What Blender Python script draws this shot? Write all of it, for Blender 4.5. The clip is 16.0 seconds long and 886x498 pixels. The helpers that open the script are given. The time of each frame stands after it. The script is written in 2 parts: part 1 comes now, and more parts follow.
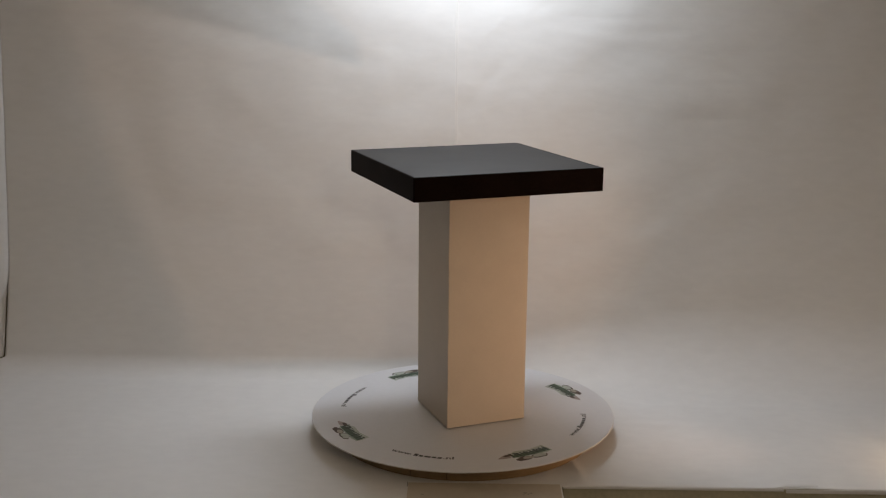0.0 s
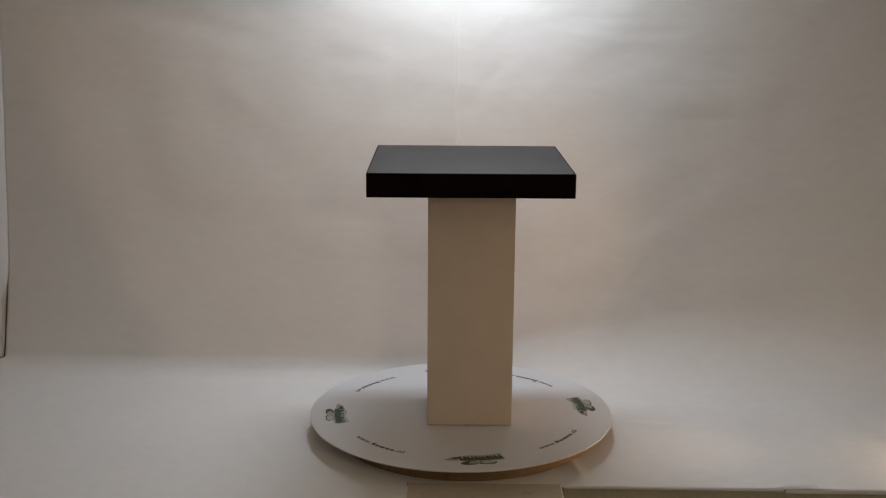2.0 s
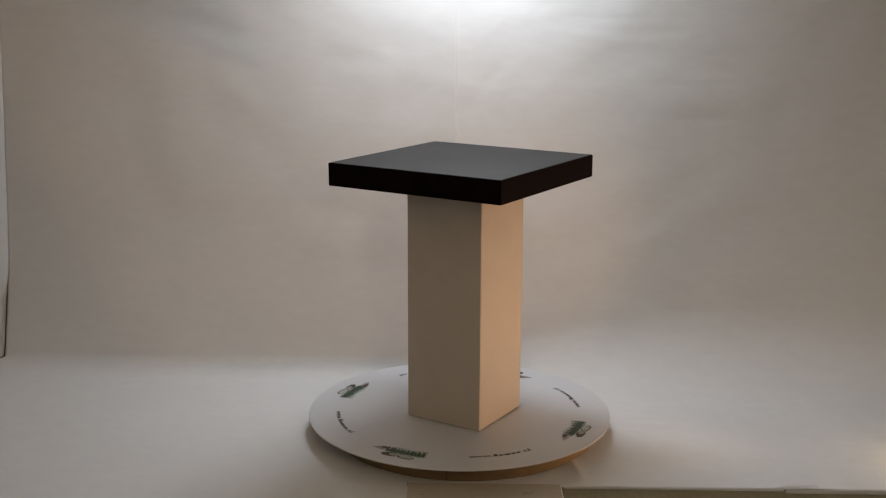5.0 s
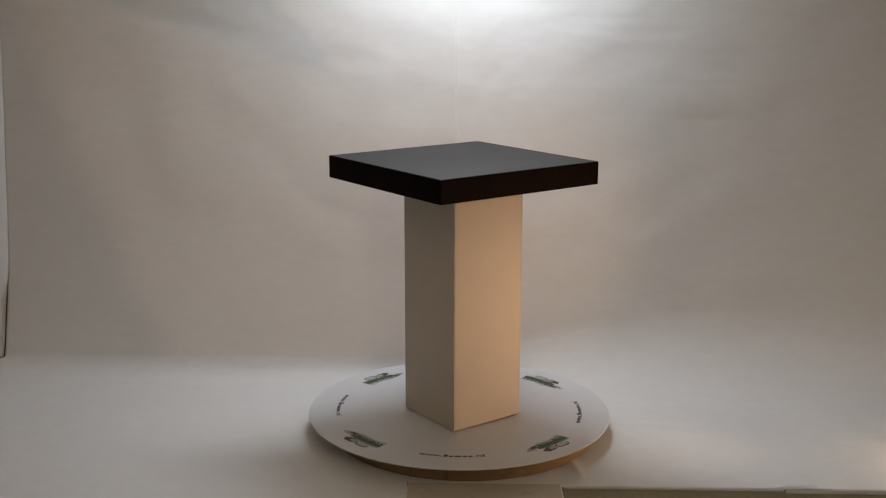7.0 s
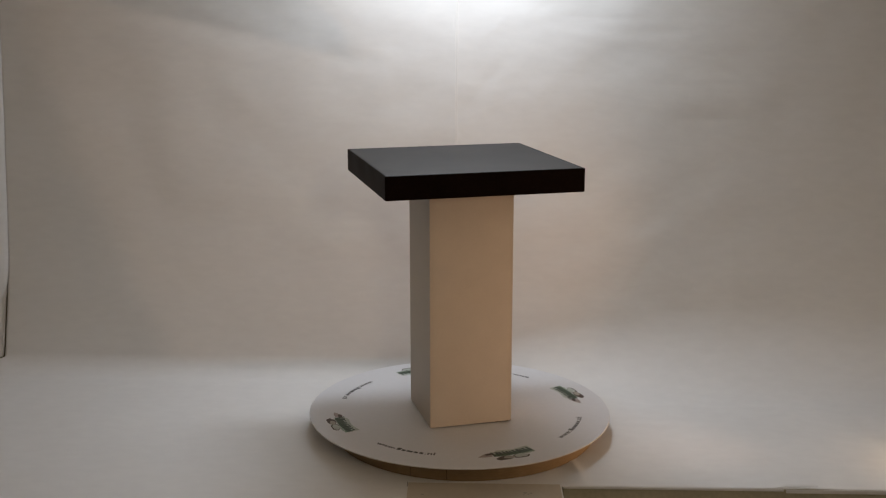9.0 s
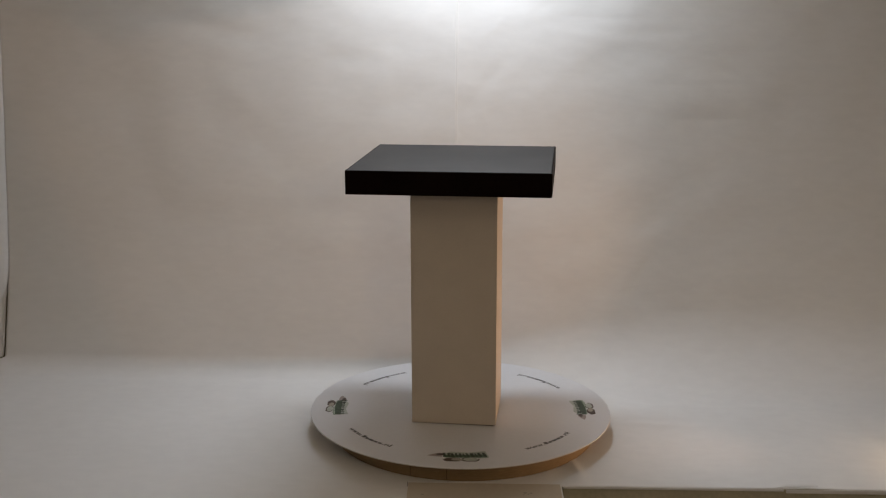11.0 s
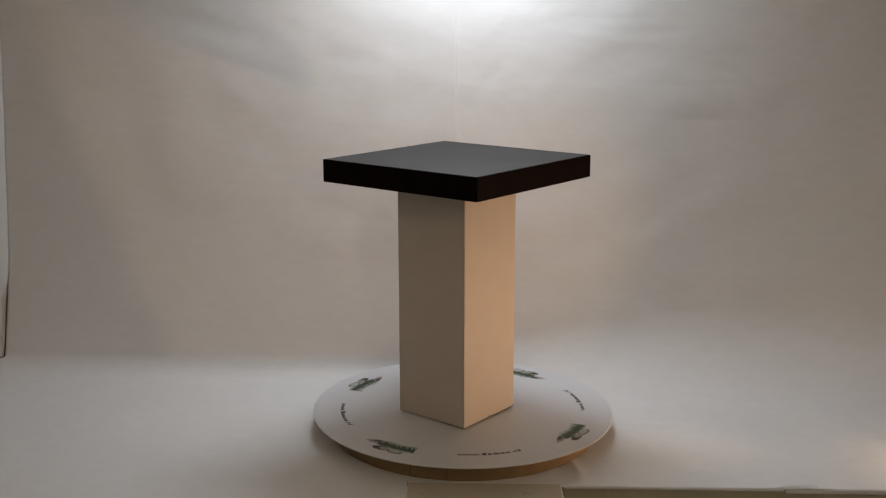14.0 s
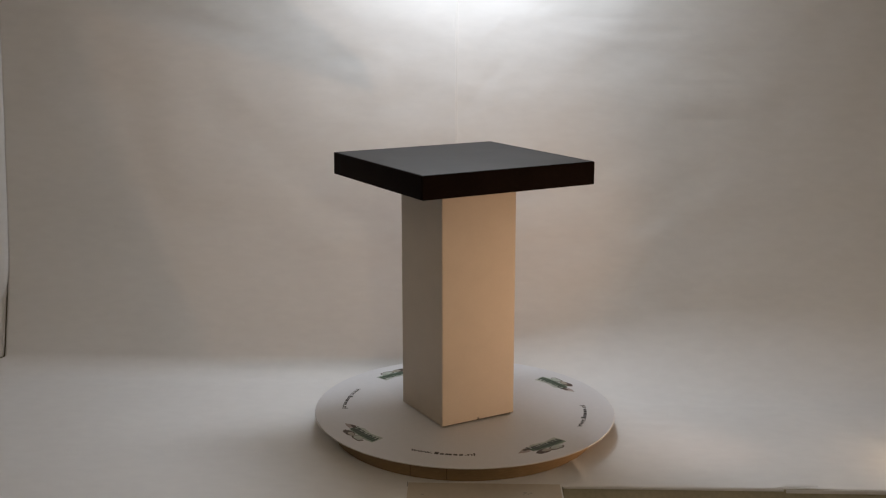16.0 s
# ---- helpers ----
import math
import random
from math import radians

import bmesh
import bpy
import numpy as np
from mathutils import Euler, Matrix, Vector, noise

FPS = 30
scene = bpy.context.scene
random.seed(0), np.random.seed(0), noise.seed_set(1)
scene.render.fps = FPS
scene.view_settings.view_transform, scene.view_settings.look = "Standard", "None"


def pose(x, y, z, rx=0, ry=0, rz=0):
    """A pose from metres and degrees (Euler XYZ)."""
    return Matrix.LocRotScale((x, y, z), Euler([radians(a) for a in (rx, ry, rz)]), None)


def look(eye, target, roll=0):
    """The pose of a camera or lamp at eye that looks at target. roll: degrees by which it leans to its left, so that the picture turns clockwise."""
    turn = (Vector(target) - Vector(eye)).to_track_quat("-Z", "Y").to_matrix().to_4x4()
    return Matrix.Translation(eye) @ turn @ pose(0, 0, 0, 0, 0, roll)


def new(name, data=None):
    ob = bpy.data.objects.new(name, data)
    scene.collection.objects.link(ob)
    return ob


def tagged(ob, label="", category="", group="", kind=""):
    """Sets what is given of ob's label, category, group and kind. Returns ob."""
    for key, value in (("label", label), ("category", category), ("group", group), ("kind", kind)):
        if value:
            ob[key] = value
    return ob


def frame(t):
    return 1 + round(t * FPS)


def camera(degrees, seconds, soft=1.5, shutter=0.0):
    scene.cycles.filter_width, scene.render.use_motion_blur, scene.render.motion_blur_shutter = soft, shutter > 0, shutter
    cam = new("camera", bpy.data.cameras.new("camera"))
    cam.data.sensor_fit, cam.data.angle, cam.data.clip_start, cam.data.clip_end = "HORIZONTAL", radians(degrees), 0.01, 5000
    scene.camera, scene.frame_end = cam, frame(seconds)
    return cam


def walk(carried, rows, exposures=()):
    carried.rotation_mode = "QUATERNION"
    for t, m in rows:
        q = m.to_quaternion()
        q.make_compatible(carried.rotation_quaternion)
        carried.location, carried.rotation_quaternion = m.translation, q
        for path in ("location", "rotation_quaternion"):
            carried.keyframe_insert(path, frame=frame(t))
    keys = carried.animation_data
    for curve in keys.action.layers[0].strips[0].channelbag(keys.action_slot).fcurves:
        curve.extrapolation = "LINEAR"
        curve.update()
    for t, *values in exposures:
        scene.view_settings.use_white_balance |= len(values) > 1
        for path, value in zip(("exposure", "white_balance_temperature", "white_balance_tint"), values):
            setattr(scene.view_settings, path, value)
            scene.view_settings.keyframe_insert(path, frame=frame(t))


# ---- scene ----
FOV = 43.752
cam = camera(FOV, 16.0, soft=1.2)
EYE = pose(0.0, -3.0951, 1.2387, 0, 0, 1.1858) @ pose(0, 0, 0, 90 - 12.6455, 0, 0) @ pose(0, 0, 0, 0, 0, 0.2764)
walk(cam, [(0.0, EYE), (16.0, EYE)])

# ---- light: a cool panel over the table, a warm lamp low beside it, two room lamps behind the camera, and an added fill ----
scene.view_settings.exposure = 0.0
world = bpy.data.worlds.new("room_air")
world.use_nodes = True
world.node_tree.nodes["Background"].inputs["Color"].default_value = (0.9, 0.95, 1.0, 1)
world.node_tree.nodes["Background"].inputs["Strength"].default_value = 0.02
scene.world = world


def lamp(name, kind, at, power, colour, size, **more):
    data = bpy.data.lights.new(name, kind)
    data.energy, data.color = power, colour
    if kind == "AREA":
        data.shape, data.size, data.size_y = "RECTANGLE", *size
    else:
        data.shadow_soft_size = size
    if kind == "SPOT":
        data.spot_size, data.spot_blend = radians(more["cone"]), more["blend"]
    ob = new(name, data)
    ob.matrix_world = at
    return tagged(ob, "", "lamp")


lamp("overhead_panel", "AREA", pose(0.00, 0.42, 1.80), 12.75, (0.855, 0.918, 1.0), (0.60, 0.22))
lamp("warm_lamp", "SPOT", look((1.30, -0.26, 0.12), (0.11, -0.05, 0.60)), 36, (1.0, 0.605, 0.35), 0.018, cone=77, blend=1.0)
lamp("warm_lamp_spill", "POINT", pose(1.30, -0.26, 0.12), 0.55, (1.0, 0.70, 0.44), 0.03)
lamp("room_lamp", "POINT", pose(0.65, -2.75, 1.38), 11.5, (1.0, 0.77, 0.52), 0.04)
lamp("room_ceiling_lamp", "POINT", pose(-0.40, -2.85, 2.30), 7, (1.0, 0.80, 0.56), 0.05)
# Added fill with no known source; it faces up to bounce soft ambient light.
lamp("added_bounce_fill", "AREA", pose(0.4, -3.6, 1.3, 180), 8.5, (1.0, 0.84, 0.64), (0.8, 0.3))


# ---- materials ----
def material(name, colour, rough=0.6, vary=0.06, scale=6.0, fine=90.0, bump=0.1, depth=0.002, metal=0.0, stretch=(1, 1, 1),
             tint=None, coat=0.0, rough_vary=0.08, specular=0.5):
    m = bpy.data.materials.new(name)
    m.use_nodes = True
    t = m.node_tree
    n, link = t.nodes, t.links.new
    b = n["Principled BSDF"]
    co = n.new("ShaderNodeTexCoord")
    mp = n.new("ShaderNodeMapping")
    mp.inputs["Scale"].default_value = stretch
    link(co.outputs["Object"], mp.inputs["Vector"])
    big, small = n.new("ShaderNodeTexNoise"), n.new("ShaderNodeTexNoise")
    for x, s, d in ((big, scale, 4.0), (small, fine, 6.0)):
        x.inputs["Scale"].default_value = s
        x.inputs["Detail"].default_value = d
        link(mp.outputs["Vector"], x.inputs["Vector"])
    both = n.new("ShaderNodeMath")
    both.operation = "ADD"
    half = n.new("ShaderNodeMath")
    half.operation = "MULTIPLY"
    half.inputs[1].default_value = 0.5
    link(big.outputs["Fac"], both.inputs[0])
    link(small.outputs["Fac"], both.inputs[1])
    link(both.outputs[0], half.inputs[0])
    ramp = n.new("ShaderNodeMapRange")
    ramp.inputs["From Min"].default_value, ramp.inputs["From Max"].default_value = 0.3, 0.7
    link(half.outputs[0], ramp.inputs["Value"])
    mix = n.new("ShaderNodeMix")
    mix.data_type = "RGBA"
    other = tint or tuple(c * (1 - 2 * vary) for c in colour)
    mix.inputs["A"].default_value = (*other, 1)
    mix.inputs["B"].default_value = (*(min(1, c * (1 + vary)) for c in colour), 1)
    link(ramp.outputs["Result"], mix.inputs["Factor"])
    link(mix.outputs["Result"], b.inputs["Base Color"])
    rr = n.new("ShaderNodeMapRange")
    rr.inputs["To Min"].default_value, rr.inputs["To Max"].default_value = rough - rough_vary, rough + rough_vary
    link(big.outputs["Fac"], rr.inputs["Value"])
    link(rr.outputs["Result"], b.inputs["Roughness"])
    b.inputs["Metallic"].default_value = metal
    b.inputs["Specular IOR Level"].default_value = specular
    b.inputs["Coat Weight"].default_value = coat
    bp = n.new("ShaderNodeBump")
    bp.inputs["Strength"].default_value, bp.inputs["Distance"].default_value = bump, depth
    link(half.outputs[0], bp.inputs["Height"])
    link(bp.outputs["Normal"], b.inputs["Normal"])
    return m


PAPER = material("white_backdrop_paper", (0.785, 0.778, 0.765), 0.62, 0.025, 2.2, 30, 0.06, 0.006, stretch=(0.6, 1, 1.6))
PAPER_LAP = material("doubled_backdrop_paper", (0.825, 0.81, 0.79), 0.62, 0.02, 9, 30, 0.06, 0.006)
BOARD = material("white_painted_board", (0.58, 0.52, 0.425), 0.5, 0.04, 3.0, 60, 0.1, 0.002)
OLIVE = material("raw_platform_edge", (0.50, 0.46, 0.33), 0.75, 0.12, 5.0, 80, 0.3, 0.002)
BLACK = material("black_lacquer", (0.0085, 0.0118, 0.0145), 0.36, 0.15, 5.0, 120, 0.03, 0.001, rough_vary=0.05, specular=0.085)
BLACK_EDGE = material("black_edging", (0.0075, 0.0036, 0.0028), 0.5, 0.25, 8.0, 120, 0.08, 0.001, specular=0.03)
CREAM = material("cream_painted_panel", (0.55, 0.485, 0.405), 0.55, 0.045, 2.0, 90, 0.08, 0.001, stretch=(5, 5, 1))
DARK = material("dark_underside", (0.05, 0.04, 0.03), 0.8, 0.2)
DISC = material("white_disc_laminate", (0.69, 0.695, 0.715), 0.42, 0.02, 4.0, 60, 0.03, 0.001)
RIM = material("pale_board_rim", (0.58, 0.55, 0.50), 0.7, 0.15, 20, 90, 0.2, 0.001)
WOOD = material("pale_plywood", (0.24, 0.16, 0.076), 0.7, 0.15, 4, 50, 0.2, 0.001, stretch=(1, 1, 8), tint=(0.185, 0.12, 0.056))
JOINT = material("drum_joint", (0.10, 0.065, 0.03), 0.8, 0.2)
INK = material("black_print", (0.025, 0.025, 0.025), 0.5, 0.1)
GREEN = material("green_print", (0.010, 0.030, 0.015), 0.5, 0.1)
MID_GREEN = material("mid_green_print", (0.065, 0.125, 0.07), 0.5, 0.2, 60)
LIME = material("pale_green_print", (0.24, 0.33, 0.24), 0.5, 0.1)
RED = material("faded_red_print", (0.38, 0.325, 0.305), 0.5, 0.15)
PALE = material("pale_grey_green_print", (0.46, 0.50, 0.45), 0.5, 0.15, 30)
BROWN = material("dark_brown_print", (0.06, 0.035, 0.025), 0.5, 0.1)
BEIGE = material("beige_print", (0.38, 0.35, 0.29), 0.5, 0.1)
ROOM = material("grey_room_plaster", (0.68, 0.66, 0.66), 0.85, 0.05, 2.0, 60, 0.2, 0.003)
CEILING = material("white_ceiling_paint", (0.82, 0.81, 0.79), 0.85, 0.03, 2.0, 60, 0.1, 0.002)
FLOOR = material("grey_room_floor", (0.20, 0.19, 0.18), 0.7, 0.1, 3.0, 60, 0.2, 0.002)


# ---- building ----
def part(name, bm, mat, parent=None, label="", smooth=False):
    me = bpy.data.meshes.new(name)
    bmesh.ops.recalc_face_normals(bm, faces=bm.faces[:])
    bm.to_mesh(me)
    bm.free()
    me.materials.append(mat)
    if smooth:
        for p in me.polygons:
            p.use_smooth = True
    ob = new(name, me)
    if parent is not None:
        ob.parent = parent
    return tagged(ob, label)


def box(x0, y0, z0, x1, y1, z1, bevel=0.0):
    bm = bmesh.new()
    bmesh.ops.create_cube(bm, size=1)
    for v in bm.verts:
        v.co = Vector((x0 + (v.co.x + 0.5) * (x1 - x0), y0 + (v.co.y + 0.5) * (y1 - y0), z0 + (v.co.z + 0.5) * (z1 - z0)))
    if bevel:
        bmesh.ops.bevel(bm, geom=bm.edges[:], offset=bevel, segments=2, affect="EDGES", profile=0.5)
    return bm


def prism(outline, height, bm=None, z=0.0, at=Matrix()):
    """An outline in x and y, raised by height."""
    bm = bm or bmesh.new()
    low = [bm.verts.new(at @ Vector((x, y, z))) for x, y in outline]
    up = [bm.verts.new(at @ Vector((x, y, z + height))) for x, y in outline]
    k = len(outline)
    bm.faces.new(low[::-1])
    bm.faces.new(up)
    for i in range(k):
        bm.faces.new((low[i], low[(i + 1) % k], up[(i + 1) % k], up[i]))
    return bm


# ---- the room round the set ----
GROUND_Z = -0.30
tagged(part("floor", box(-3.0, -4.6, GROUND_Z - 0.1, 3.0, 1.5, GROUND_Z), FLOOR), "plain grey room floor under the platform", "floor", kind="structure")
tagged(part("ceiling", box(-3.0, -4.6, 2.5, 3.0, 1.5, 2.6), CEILING), "plain white room ceiling", "ceiling", kind="structure")
for nm, b in (("wall_north", (-3.0, 1.5, GROUND_Z - 0.1, 3.0, 1.6, 2.6)), ("wall_south", (-3.0, -4.7, GROUND_Z - 0.1, 3.0, -4.6, 2.6)),
              ("wall_east", (3.0, -4.7, GROUND_Z - 0.1, 3.1, 1.6, 2.6)), ("wall_west", (-3.1, -4.7, GROUND_Z - 0.1, -3.0, 1.6, 2.6))):
    tagged(part(nm, box(*b), ROOM), "plain grey plaster wall of the room", "wall", kind="structure")

# ---- the platform: a deep half and a shallow half ----
platform = tagged(new("platform"), "low raw-edged platform covered with white paper", "platform", kind="structure")
part("platform_block", box(-2.4, -1.25, GROUND_Z, 0.258, 1.48, -0.001, 0.003), OLIVE, platform)
part("platform_block", box(0.262, -0.400, GROUND_Z, 2.4, 1.48, -0.001, 0.003), OLIVE, platform, "olive-grey raw board edge")

part("paper_lip", box(0.262, -0.4075, -0.0045, 0.836, -0.4055, 0.0015, 0.0005), PAPER, platform, "thin white paper edge")
part("paper_lip", box(0.842, -0.4095, -0.0085, 2.0, -0.4065, 0.0015, 0.0008), PAPER, platform, "folded white paper edge")
tear = part("torn_flap", prism([(0, 0), (0.035, 0.004), (0.11, 0.001), (0.10, 0.010), (0.03, 0.012)], 0.0012), PAPER, platform, "torn paper flap lifted at the edge")
tear.matrix_basis = pose(0.815, -0.405, 0.004, 14, -3, 0)


# ---- the paper sweep ----
def sweep_profile(start=0.400, r=0.075, n_floor=70, n_bend=40, n_wall=230):
    """Points (y, z) along the sheet from its front edge to its top."""
    pts = [(-1.24 + (1.24 - 0.406) * i / 24, 0.0) for i in range(24)]
    pts += [(-0.406 + (start + 0.406) * i / n_floor, 0.0) for i in range(n_floor)]
    lean = radians(81.3)
    for i in range(n_bend):
        a = lean * i / n_bend
        pts.append((start + r * math.sin(a), r * (1 - math.cos(a))))
    y0, z0 = start + r * math.sin(lean), r * (1 - math.cos(lean))
    for i in range(n_wall + 1):
        s = 2.05 * i / n_wall
        pts.append((y0 + s * math.cos(lean) * (1 - 0.16 * s), z0 + s * math.sin(lean)))
    return pts


def crease(x, z, ax, az, bx, bz, width):
    """How near a place on the hanging sheet is to a fold from a to b."""
    dx, dz = bx - ax, bz - az
    k = max(0.0, min(1.0, ((x - ax) * dx + (z - az) * dz) / (dx * dx + dz * dz)))
    d = math.hypot(x - ax - k * dx, z - az - k * dz)
    return math.exp(-(d / width) ** 2) * math.sin(math.pi * min(1, max(0.08, k)))


FOLDS = [(-0.042, 1.14, -0.040, 1.20, 0.004, 0.0008), (0.00, 0.90, 0.15, 1.07, 0.022, 0.0011), (0.09, 0.83, 0.02, 0.91, 0.014, -0.0006), (-0.01, 0.90, 0.06, 0.89, 0.012, 0.0007),
         (0.56, 0.29, 0.65, 0.48, 0.018, 0.0012), (0.51, 0.45, 0.74, 0.52, 0.030, -0.0010), (0.66, 0.46, 0.66, 0.30, 0.010, -0.0004),
         (0.70, 1.075, 1.00, 1.07, 0.006, 0.0007), (0.42, 1.13, 0.93, 1.16, 0.014, 0.0006), (0.62, 0.97, 0.98, 0.985, 0.008, 0.0005), (0.30, 1.19, 0.62, 1.185, 0.007, 0.0005), (0.75, 0.86, 1.05, 0.865, 0.007, 0.0004),
         (-0.56, 1.09, -0.19, 1.01, 0.030, 0.0010), (0.19, 1.16, 0.65, 1.10, 0.015, -0.0006), (0.02, 0.985, 0.10, 1.00, 0.008, 0.0004),
         (0.83, 0.73, 1.21, 0.77, 0.030, 0.0010), (-0.93, 0.87, -0.46, 0.70, 0.050, 0.0006), (0.37, 0.31, 0.70, 0.26, 0.030, 0.0012),
         (-1.10, 1.20, -0.62, 1.10, 0.035, 0.0022), (-1.18, 1.05, -0.95, 0.25, 0.060, 0.0009), (0.60, 0.20, 0.86, 0.17, 0.020, -0.0008)]
crumples = random.Random(4)
for _ in range(46):
    # small dents, most of them beside the join, below the lamp
    x, z, a, n = crumples.gauss(0.25, 0.38), crumples.uniform(0.72, 1.27), crumples.gauss(0.1, 0.5), crumples.uniform(0.03, 0.14)
    FOLDS.append((x, z, x + n * math.cos(a), z + n * math.sin(a), crumples.uniform(0.006, 0.014), crumples.choice((-1, 1)) * crumples.uniform(0.0002, 0.0006)))


def left_edge(z):
    """Where the main sheet ends, at that height."""
    return -1.572 + 0.055 * min(z, 0.32) - 0.5 * max(0.0, 1 - z / 0.05) ** 2


def relief(x, z):
    """The sheet's soft waves and dents, as metres away from the camera's side."""
    soft = noise.noise(Vector((x * 0.9, z * 0.7 + 3, 1.0)))
    ripple = noise.noise(Vector((x * 2.0, z * 14.0, 5.0)))
    crumple = noise.noise(Vector((x * 5.5, z * 7.0, 9.0)))
    fine = noise.noise(Vector((x * 15.0, z * 17.0, 4.0)))
    return 0.012 * soft + 0.0004 * ripple * (1 + (x > -0.04)) + 0.0026 * crumple + 0.0006 * fine


def columns():
    """Steps across the sheet, closer together at the middle join; -1 is the left edge, 0 the step of the platform."""
    step, out, x = 0.258, [], -1.6
    while x < step - 0.004:
        out.append(x)
        x += 0.002 if -0.07 < x < -0.005 else 0.009
    return out, [step + (1.95 - step) * i / 180 for i in range(181)]


FLOOR_FOLDS = ((0.287, -0.19, 0.325, -0.392, 0.011, 0.0055), (0.268, -0.30, 0.325, -0.394, 0.009, 0.0030),
               (0.48, 0.055, 0.82, 0.000, 0.018, 0.0016), (0.78, 0.005, 1.60, -0.085, 0.022, 0.0022))


def backdrop():
    prof, wide = sweep_profile(), sweep_profile(0.21, 0.28)
    west, east = columns()
    n_left, nx = len(west), len(west) + len(east) - 1
    verts, faces = [], []
    for j, (y_tight, z_tight) in enumerate(prof):
        left = left_edge(z_tight)
        for i in range(nx + 1):
            x = west[i] if i < n_left else east[i - n_left]
            if x < -0.1:
                x = -0.1 + (x + 0.1) * (-0.1 - left) / 1.5
            k = min(1.0, max(0.0, (x + 0.3) / 1.0))
            k = k * k * (3 - 2 * k)
            y, z = y_tight + k * (wide[j][0] - y_tight), z_tight + k * (wide[j][1] - z_tight)
            up = min(1.0, max(0.0, z / 0.20))
            d = up * relief(x, z)
            # the middle join, a thin ridge that dies out downwards
            j_up = min(1.0, max(0.0, (z - 0.62) / 0.4))
            d -= j_up * (0.00025 * (0.6 + 1.2 * noise.noise(Vector((0.0, z * 9.0, 3.0)))) * math.exp(-((x + 0.035) / 0.006) ** 2) + 0.003 * math.exp(-abs(x + 0.035) / 0.05) * (1 if x > -0.035 else 0.6))
            if up > 0:
                for ax, az, bx, bz, w, h in FOLDS:
                    if abs(x - (ax + bx) / 2) < abs(bx - ax) / 2 + 3 * w and abs(z - (az + bz) / 2) < abs(bz - az) / 2 + 3 * w:
                        d += 1.2 * up * h * crease(x, z, ax, az, bx, bz, w)
            lift = 0.0
            if z < 0.02:
                lift = 0.0012 * (1 + noise.noise(Vector((x * 2.5, y * 2.5, 2.0))))
                for ax, az, bx, bz, w, h in FLOOR_FOLDS:
                    lift += h * crease(x, y, ax, az, bx, bz, w)
                lift *= 1 - max(0.0, z) / 0.02
                if -0.41 < y < -0.34 and x > 0.27:
                    lift += 0.0014 * (1 + noise.noise(Vector((x * 3.0, 0.0, 7.0)))) * (-0.34 - y) / 0.07
            verts.append((x, y + d, z + lift))
    for j in range(len(prof) - 1):
        for i in range(nx if j >= 24 else n_left):
            a = j * (nx + 1) + i
            faces.append((a, a + 1, a + nx + 2, a + nx + 1))
    me = bpy.data.meshes.new("backdrop")
    me.from_pydata(verts, [], faces)
    me.materials.append(PAPER)
    me.materials.append(PAPER_LAP)
    for p in me.polygons:
        p.use_smooth = True
        # the lapped strip along the join is doubled paper
        p.material_index = int(p.center.z > 0.3 and -0.0395 < p.center.x < -0.0300)
    ob = new("backdrop", me)
    s = ob.modifiers.new("thickness", "SOLIDIFY")
    s.thickness, s.offset = 0.0012, -1
    return tagged(ob, "creased white paper sweep hung behind the table", "backdrop", kind="structure")


backdrop()


def side_sheet():
    """A second strip of the same paper that laps over the main sheet's left edge and gapes below."""
    bm = bmesh.new()
    grid = []
    for y, z in [p for p in sweep_profile() if p[1] > 0.03][::2]:
        open_gap, lap = min(1, max(0, (0.34 - z) / 0.10)), min(1, max(0, (z - 0.30) / 0.08))
        end = left_edge(z) - 0.007 * open_gap + 0.003 * lap
        grid.append([bm.verts.new((-2.3 + (end + 2.3) * i / 16, y - 0.0020 + 0.009 * open_gap + min(1, z / 0.2) * relief(left_edge(z), z), z)) for i in range(17)])
    for a, b in zip(grid, grid[1:]):
        for i in range(16):
            bm.faces.new((a[i], a[i + 1], b[i + 1], b[i]))
    ob = part("paper_strip", bm, PAPER, None, "", True)
    s = ob.modifiers.new("thickness", "SOLIDIFY")
    s.thickness = 0.0012
    tagged(ob, "white paper strip hung along the backdrop edge", "backdrop", kind="structure")


side_sheet()


board = tagged(new("floor_board"), "off-white board with small marks before the turntable", "board")
board.matrix_world = pose(0.056, -0.66, 0.0026)
part("board_panel", box(-0.200, -0.42, 0.0, 0.198, 0.262, 0.0003), BOARD, board)
part("slit", box(-0.2025, 0.238, 0.0002, -0.2012, 0.266, 0.0008), DARK, board, "dark slit at the joint")
for x, y, w in ((-0.161, 0.190, 0.004), (0.104, 0.207, 0.005), (0.112, 0.200, 0.003), (0.119, 0.206, 0.004), (0.100, 0.196, 0.003)):
    part("mark", prism([(x + w * math.cos(a) * (1 + 0.3 * math.sin(3 * a)), y + 0.6 * w * math.sin(a)) for a in [math.pi * i / 5 for i in range(10)]], 0.0004, z=0.0004), BEIGE, board, "small dull scuff")
# ---- the turntable ----
DISC_Z = 0.06
base = tagged(new("round_plinth"), "low round plywood plinth under the turning disc", "plinth")
bm = bmesh.new()
bmesh.ops.create_cone(bm, cap_ends=True, segments=128, radius1=0.385, radius2=0.385, depth=0.042, matrix=Matrix.Translation((0, 0, 0.0235)))
part("drum", bm, WOOD, base)
for a in (-96.5, -111.5):
    ob = part("joint_strip", box(-0.0007, -0.0006, 0.004, 0.0007, 0.0006, 0.044), JOINT, base, "upright joint in the drum")
    ob.matrix_basis = pose(0.385 * math.cos(radians(a)), 0.385 * math.sin(radians(a)), 0, 0, 0, a + 90)
bm = bmesh.new()
bmesh.ops.create_cone(bm, cap_ends=True, segments=48, radius1=0.10, radius2=0.10, depth=0.006, matrix=Matrix.Translation((0, 0, 0.0475)))
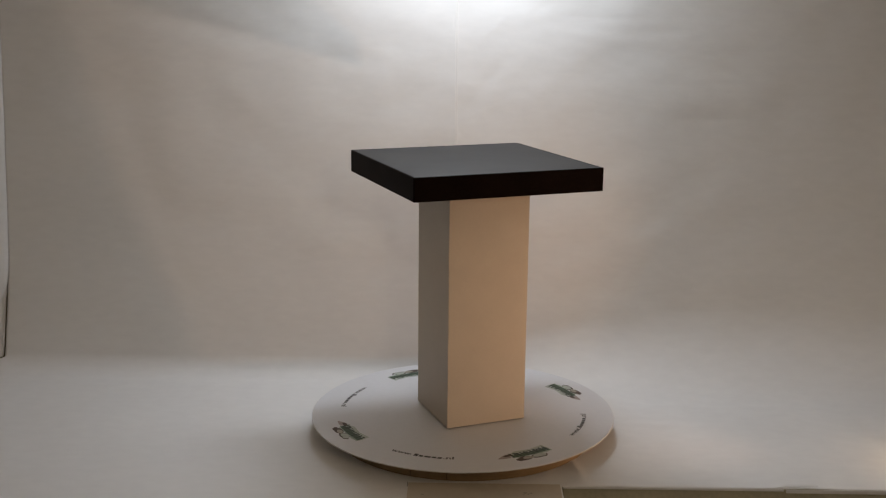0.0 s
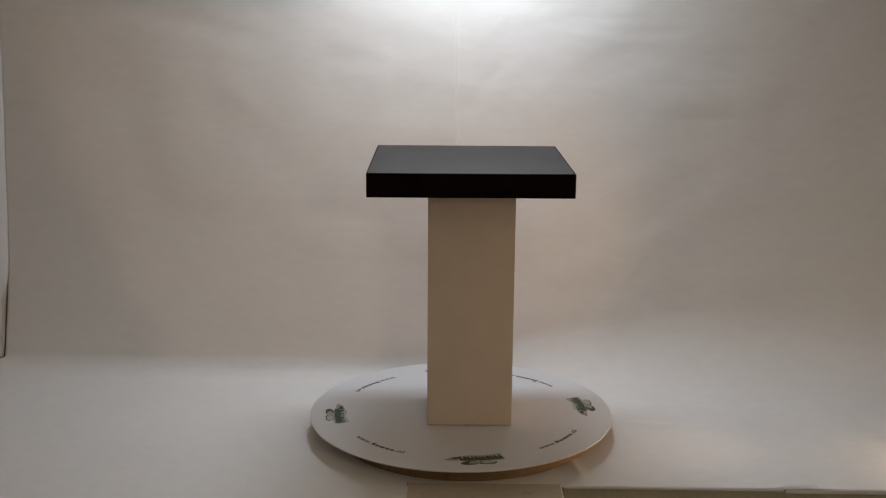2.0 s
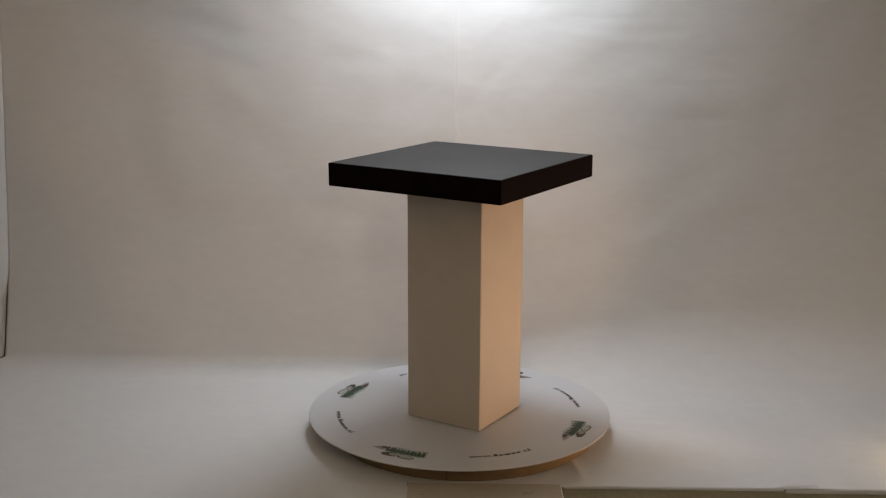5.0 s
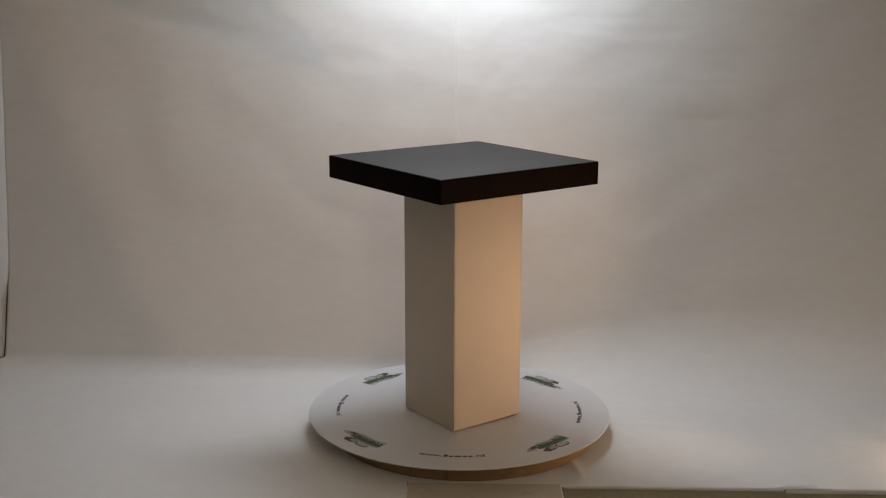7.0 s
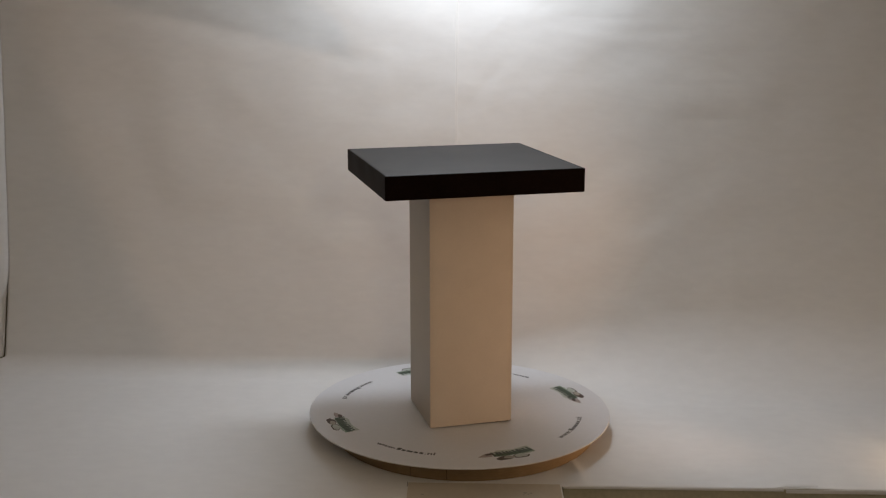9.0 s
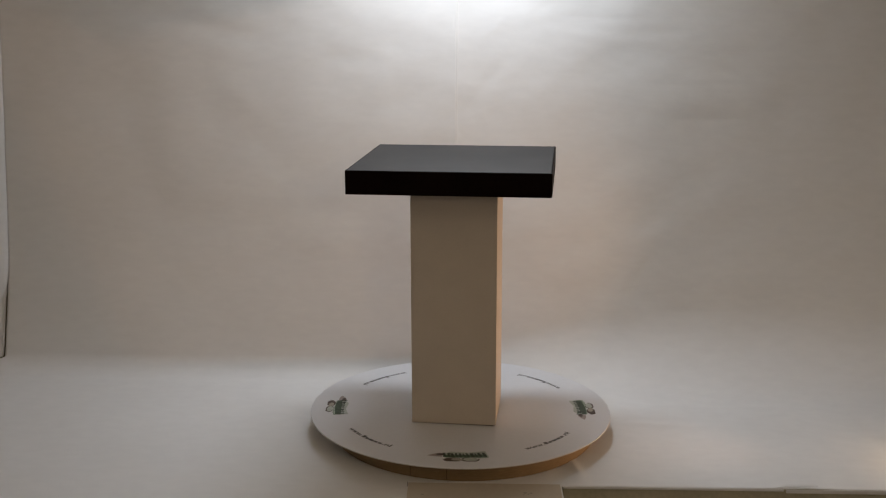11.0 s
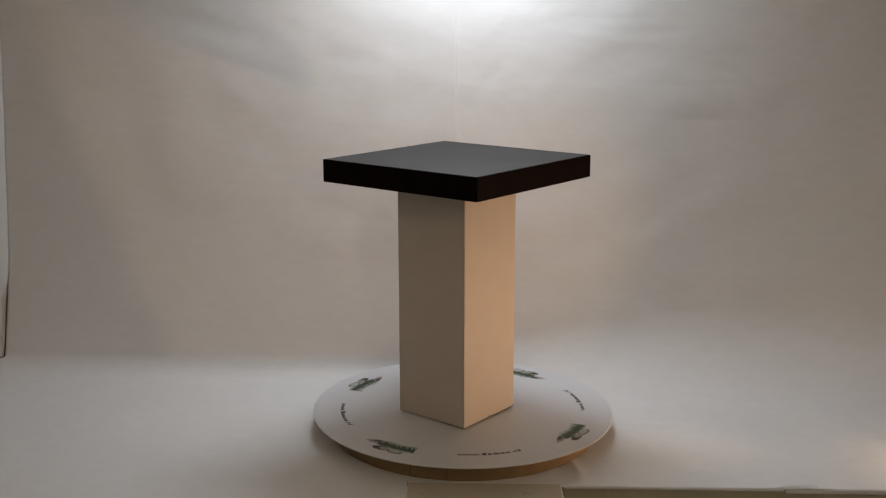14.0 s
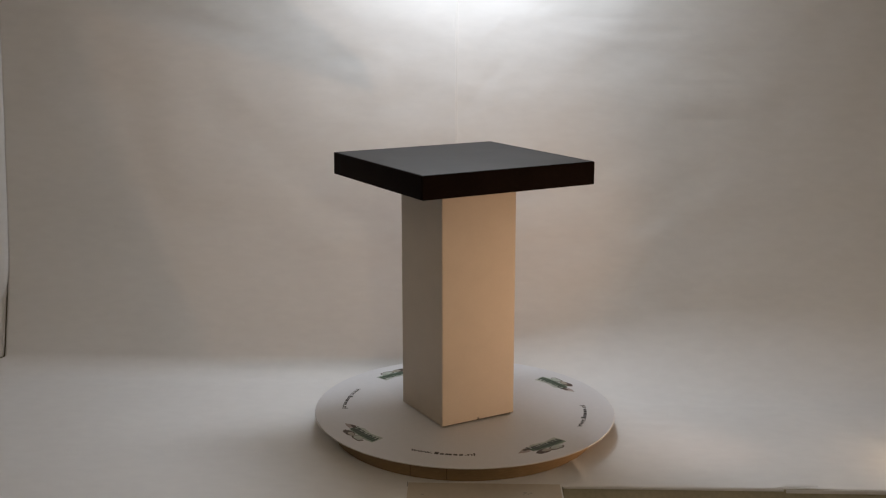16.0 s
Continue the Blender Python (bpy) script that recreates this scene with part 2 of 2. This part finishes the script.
part("bearing", bm, DARK, base)

RADIUS = 0.4425
disc = tagged(new("turntable_disc"), "white round turntable disc with green and black print", "turntable")
bm = bmesh.new()
bmesh.ops.create_cone(bm, cap_ends=True, segments=160, radius1=RADIUS, radius2=RADIUS, depth=0.0020, matrix=Matrix.Translation((0, 0, -0.0020)))
part("disc_board", bm, RIM, disc, "dull brown board core")
bm = bmesh.new()
bmesh.ops.create_cone(bm, cap_ends=True, segments=160, radius1=RADIUS - 0.0003, radius2=RADIUS - 0.0012, depth=0.001,
                      matrix=Matrix.Translation((0, 0, -0.0005)))
part("disc_face", bm, DISC, disc, "white laminate face")


def bent(outline, deg):
    """Puts an outline of (along, out) metres on the ring about the disc's middle, turned to deg."""
    pts = []
    for s, r in outline:
        a = radians(deg) + s / 0.36
        pts.append((r * math.cos(a), r * math.sin(a)))
    return pts


def bar(s0, s1, r0, r1, slant=0.0):
    return [(s0, r1), (s1, r1), (s1 + slant, r0), (s0 + slant, r0)]


def leaf(s, r, ls, lr, tip, k=14):
    out = []
    for i in range(k):
        a = 2 * math.pi * i / k
        e = 1.0 if math.cos(a - tip) < 0.8 else 1.35
        out.append((s + ls * e * math.cos(a), r + lr * e * math.sin(a)))
    return out


def letters(text, s0, s1, tall, deg):
    """Flat letters between s0 and s1 along the ring, their heads towards the middle; tall: the height of a small letter."""
    curve = bpy.data.curves.new("letters", "FONT")
    curve.body, curve.size, curve.offset = text, tall / 0.5, 0.0005
    shown = new("letters", curve)
    bpy.context.view_layer.update()
    me = bpy.data.meshes.new_from_object(shown.evaluated_get(bpy.context.evaluated_depsgraph_get()))
    bpy.data.objects.remove(shown)
    bpy.data.curves.remove(curve)
    bm = bmesh.new()
    bm.from_mesh(me)
    bpy.data.meshes.remove(me)
    a, b = min(v.co.x for v in bm.verts), max(v.co.x for v in bm.verts)
    for v in bm.verts:
        x, y = bent([(s0 + (s1 - s0) * (v.co.x - a) / (b - a), 0.3625 - v.co.y)], deg)[0]
        v.co = Vector((x, y, PRINT))
    return bm


PRINT = 0.0004
for k in range(4):
    mid = -85.3 + 90 * k
    part("logo_ground", prism(bent([(-0.041, 0.352), (-0.020, 0.335), (0.030, 0.340), (0.078, 0.335), (0.080, 0.372), (0.060, 0.381), (0.020, 0.376), (-0.030, 0.379)], mid), 0.0002), PALE, disc, "pale grey-green shape")
    part("logo_band", prism(bent([(-0.038, 0.3735), (-0.020, 0.3735), (0.020, 0.3735), (0.076, 0.3735), (0.076, 0.356), (0.020, 0.354), (-0.020, 0.355), (-0.036, 0.360)], mid), 0.0003), MID_GREEN, disc, "mid-green band")
    for i, (s0, s1) in enumerate(((-0.038, -0.031), (-0.027, -0.020), (-0.0165, -0.008), (-0.004, 0.001), (0.004, 0.011), (0.0165, 0.021),
                                  (0.025, 0.0305), (0.035, 0.044), (0.049, 0.0535), (0.057, 0.064), (0.069, 0.0755))):
        part("printed_block", prism(bent(bar(s0, s1, 0.3445 + 0.001 * (i % 3), 0.3705, (-0.005, -0.003, -0.006)[i % 3]), mid), PRINT), GREEN, disc)
    part("logo_underline", prism(bent(bar(0.030, 0.078, 0.3745, 0.3780), mid), PRINT), LIME, disc, "pale green bar")
    part("logo_emblem", prism(bent([(-0.080, 0.371), (-0.062, 0.373), (-0.042, 0.371), (-0.041, 0.355), (-0.050, 0.348), (-0.062, 0.354)], mid), PRINT), RED, disc, "faded pinkish shape")
    part("logo_spot", prism(bent(leaf(-0.047, 0.356, 0.010, 0.006, 2.6), mid), PRINT, z=0.0002), BROWN, disc, "dark brown spot")
    for s, shift, grow, mat in ((-0.010, 0.006, 0.62, BEIGE), (0.027, 0.002, 0.80, PALE)):
        lf = part("logo_leaf", prism(bent(leaf(s, 0.3865, 0.020, 0.0125, 2.6 if s < 0 else 0.5), mid), PRINT), BROWN, disc, "dark-edged leaf shape")
        part("leaf_heart", prism(bent(leaf(s + shift, 0.3855, 0.020 * grow, 0.0125 * grow, 0.5), mid), PRINT, z=PRINT), mat, lf)
    # the address: its readable ends in letters, the name between them as bars
    ring = -40.6 + 90 * k
    part("printed_letters", letters("www.", -0.0890, -0.0250, 0.0115, ring), INK, disc)
    s = -0.0202
    for w, tall in ((11, 1), (11, 0), (17, 0), (11, 0), (11, 0)):
        w *= 0.001
        part("printed_bar", prism(bent(bar(s, s + w, 0.3480 if tall else 0.3530, 0.3620), ring), PRINT), INK, disc)
        s += w + 0.0042
    part("printed_letters", letters(".nl", s, s + 0.0285, 0.0115, ring), INK, disc)

# ---- the table ----
TOP, COL, TALL, THICK = 0.2702, 0.1197, 0.75, 0.0641
table = tagged(new("pedestal_table"), "square black-topped table on a cream square column", "table")
E = 0.004
part("tabletop", box(-TOP + E, -TOP + E, TALL - THICK, TOP - E, TOP - E, TALL, 0.0006), BLACK, table, "satin black square top")
for k in range(4):
    ob = part("edge_strip", box(-TOP, -TOP, TALL - THICK + 0.0003, TOP - E + 0.0002, -TOP + E - 0.0002, TALL - 0.0002, 0.0018), BLACK_EDGE, table, "black edging")
    ob.matrix_basis = pose(0, 0, 0, 0, 0, 90 * k)
# The core's dark colour stands in for shade in the gap below the panels.
column = part("column", box(-COL + 0.006, -COL + 0.006, -0.0045, COL - 0.006, COL - 0.006, TALL - THICK), DARK, table, "column core, dark for the shaded gap at the foot")
column.location = (0.0075, 0.0008, 0)
T = 0.005
FOOT, HEAD = 0.0030, TALL - THICK - 0.0005


def panel(width, notch, whole):
    """An upright board: outline across and up, with a small cable notch in its foot."""
    w = width / 2
    line = [(-w, FOOT)]
    if notch:
        line += [(-0.004 * math.cos(math.pi * i / 6), FOOT + 0.006 * math.sin(math.pi * i / 6)) for i in range(7)]
    line += [(w, FOOT), (w, HEAD), (-w, HEAD)]
    bm = prism(line, T)
    if whole:
        bmesh.ops.bevel(bm, geom=[e for e in bm.edges if abs((e.verts[0].co - e.verts[1].co).y) > 0.3], offset=0.0007, segments=2, affect="EDGES")
    return bm


for k in range(4):
    wide = 2 * COL if k % 2 == 0 else 2 * COL - 2 * T - 0.0001
    ob = part("side_panel", panel(wide, k == 2, k % 2 == 0), CREAM, column)
    ob.matrix_basis = pose(0, 0, 0, 0, 0, 90 * k) @ pose(0, -COL + T, 0, 90, 0, 0)


# ---- what turns ----
def turn(t):
    return pose(0, 0, DISC_Z, 0, 0, 22.8134 - 10.739 * t) @ pose(0, 0, 0, 0.3742, 0, 0) @ pose(0, 0, 0, 0, 0.1365, 0)


def motions():
    times = [0.5 * i for i in range(33)]
    walk(disc, [(t, pose(0, 0, DISC_Z, 0, 0, 22.8134 - 10.739 * t) @ pose(0, 0, 0, -0.15) @ pose(-0.0090, -0.0112, -0.0012, 0, -0.12)) for t in times])
    walk(table, [(t, turn(t) @ pose(0.0049, -0.0172, 0)) for t in times])


motions()
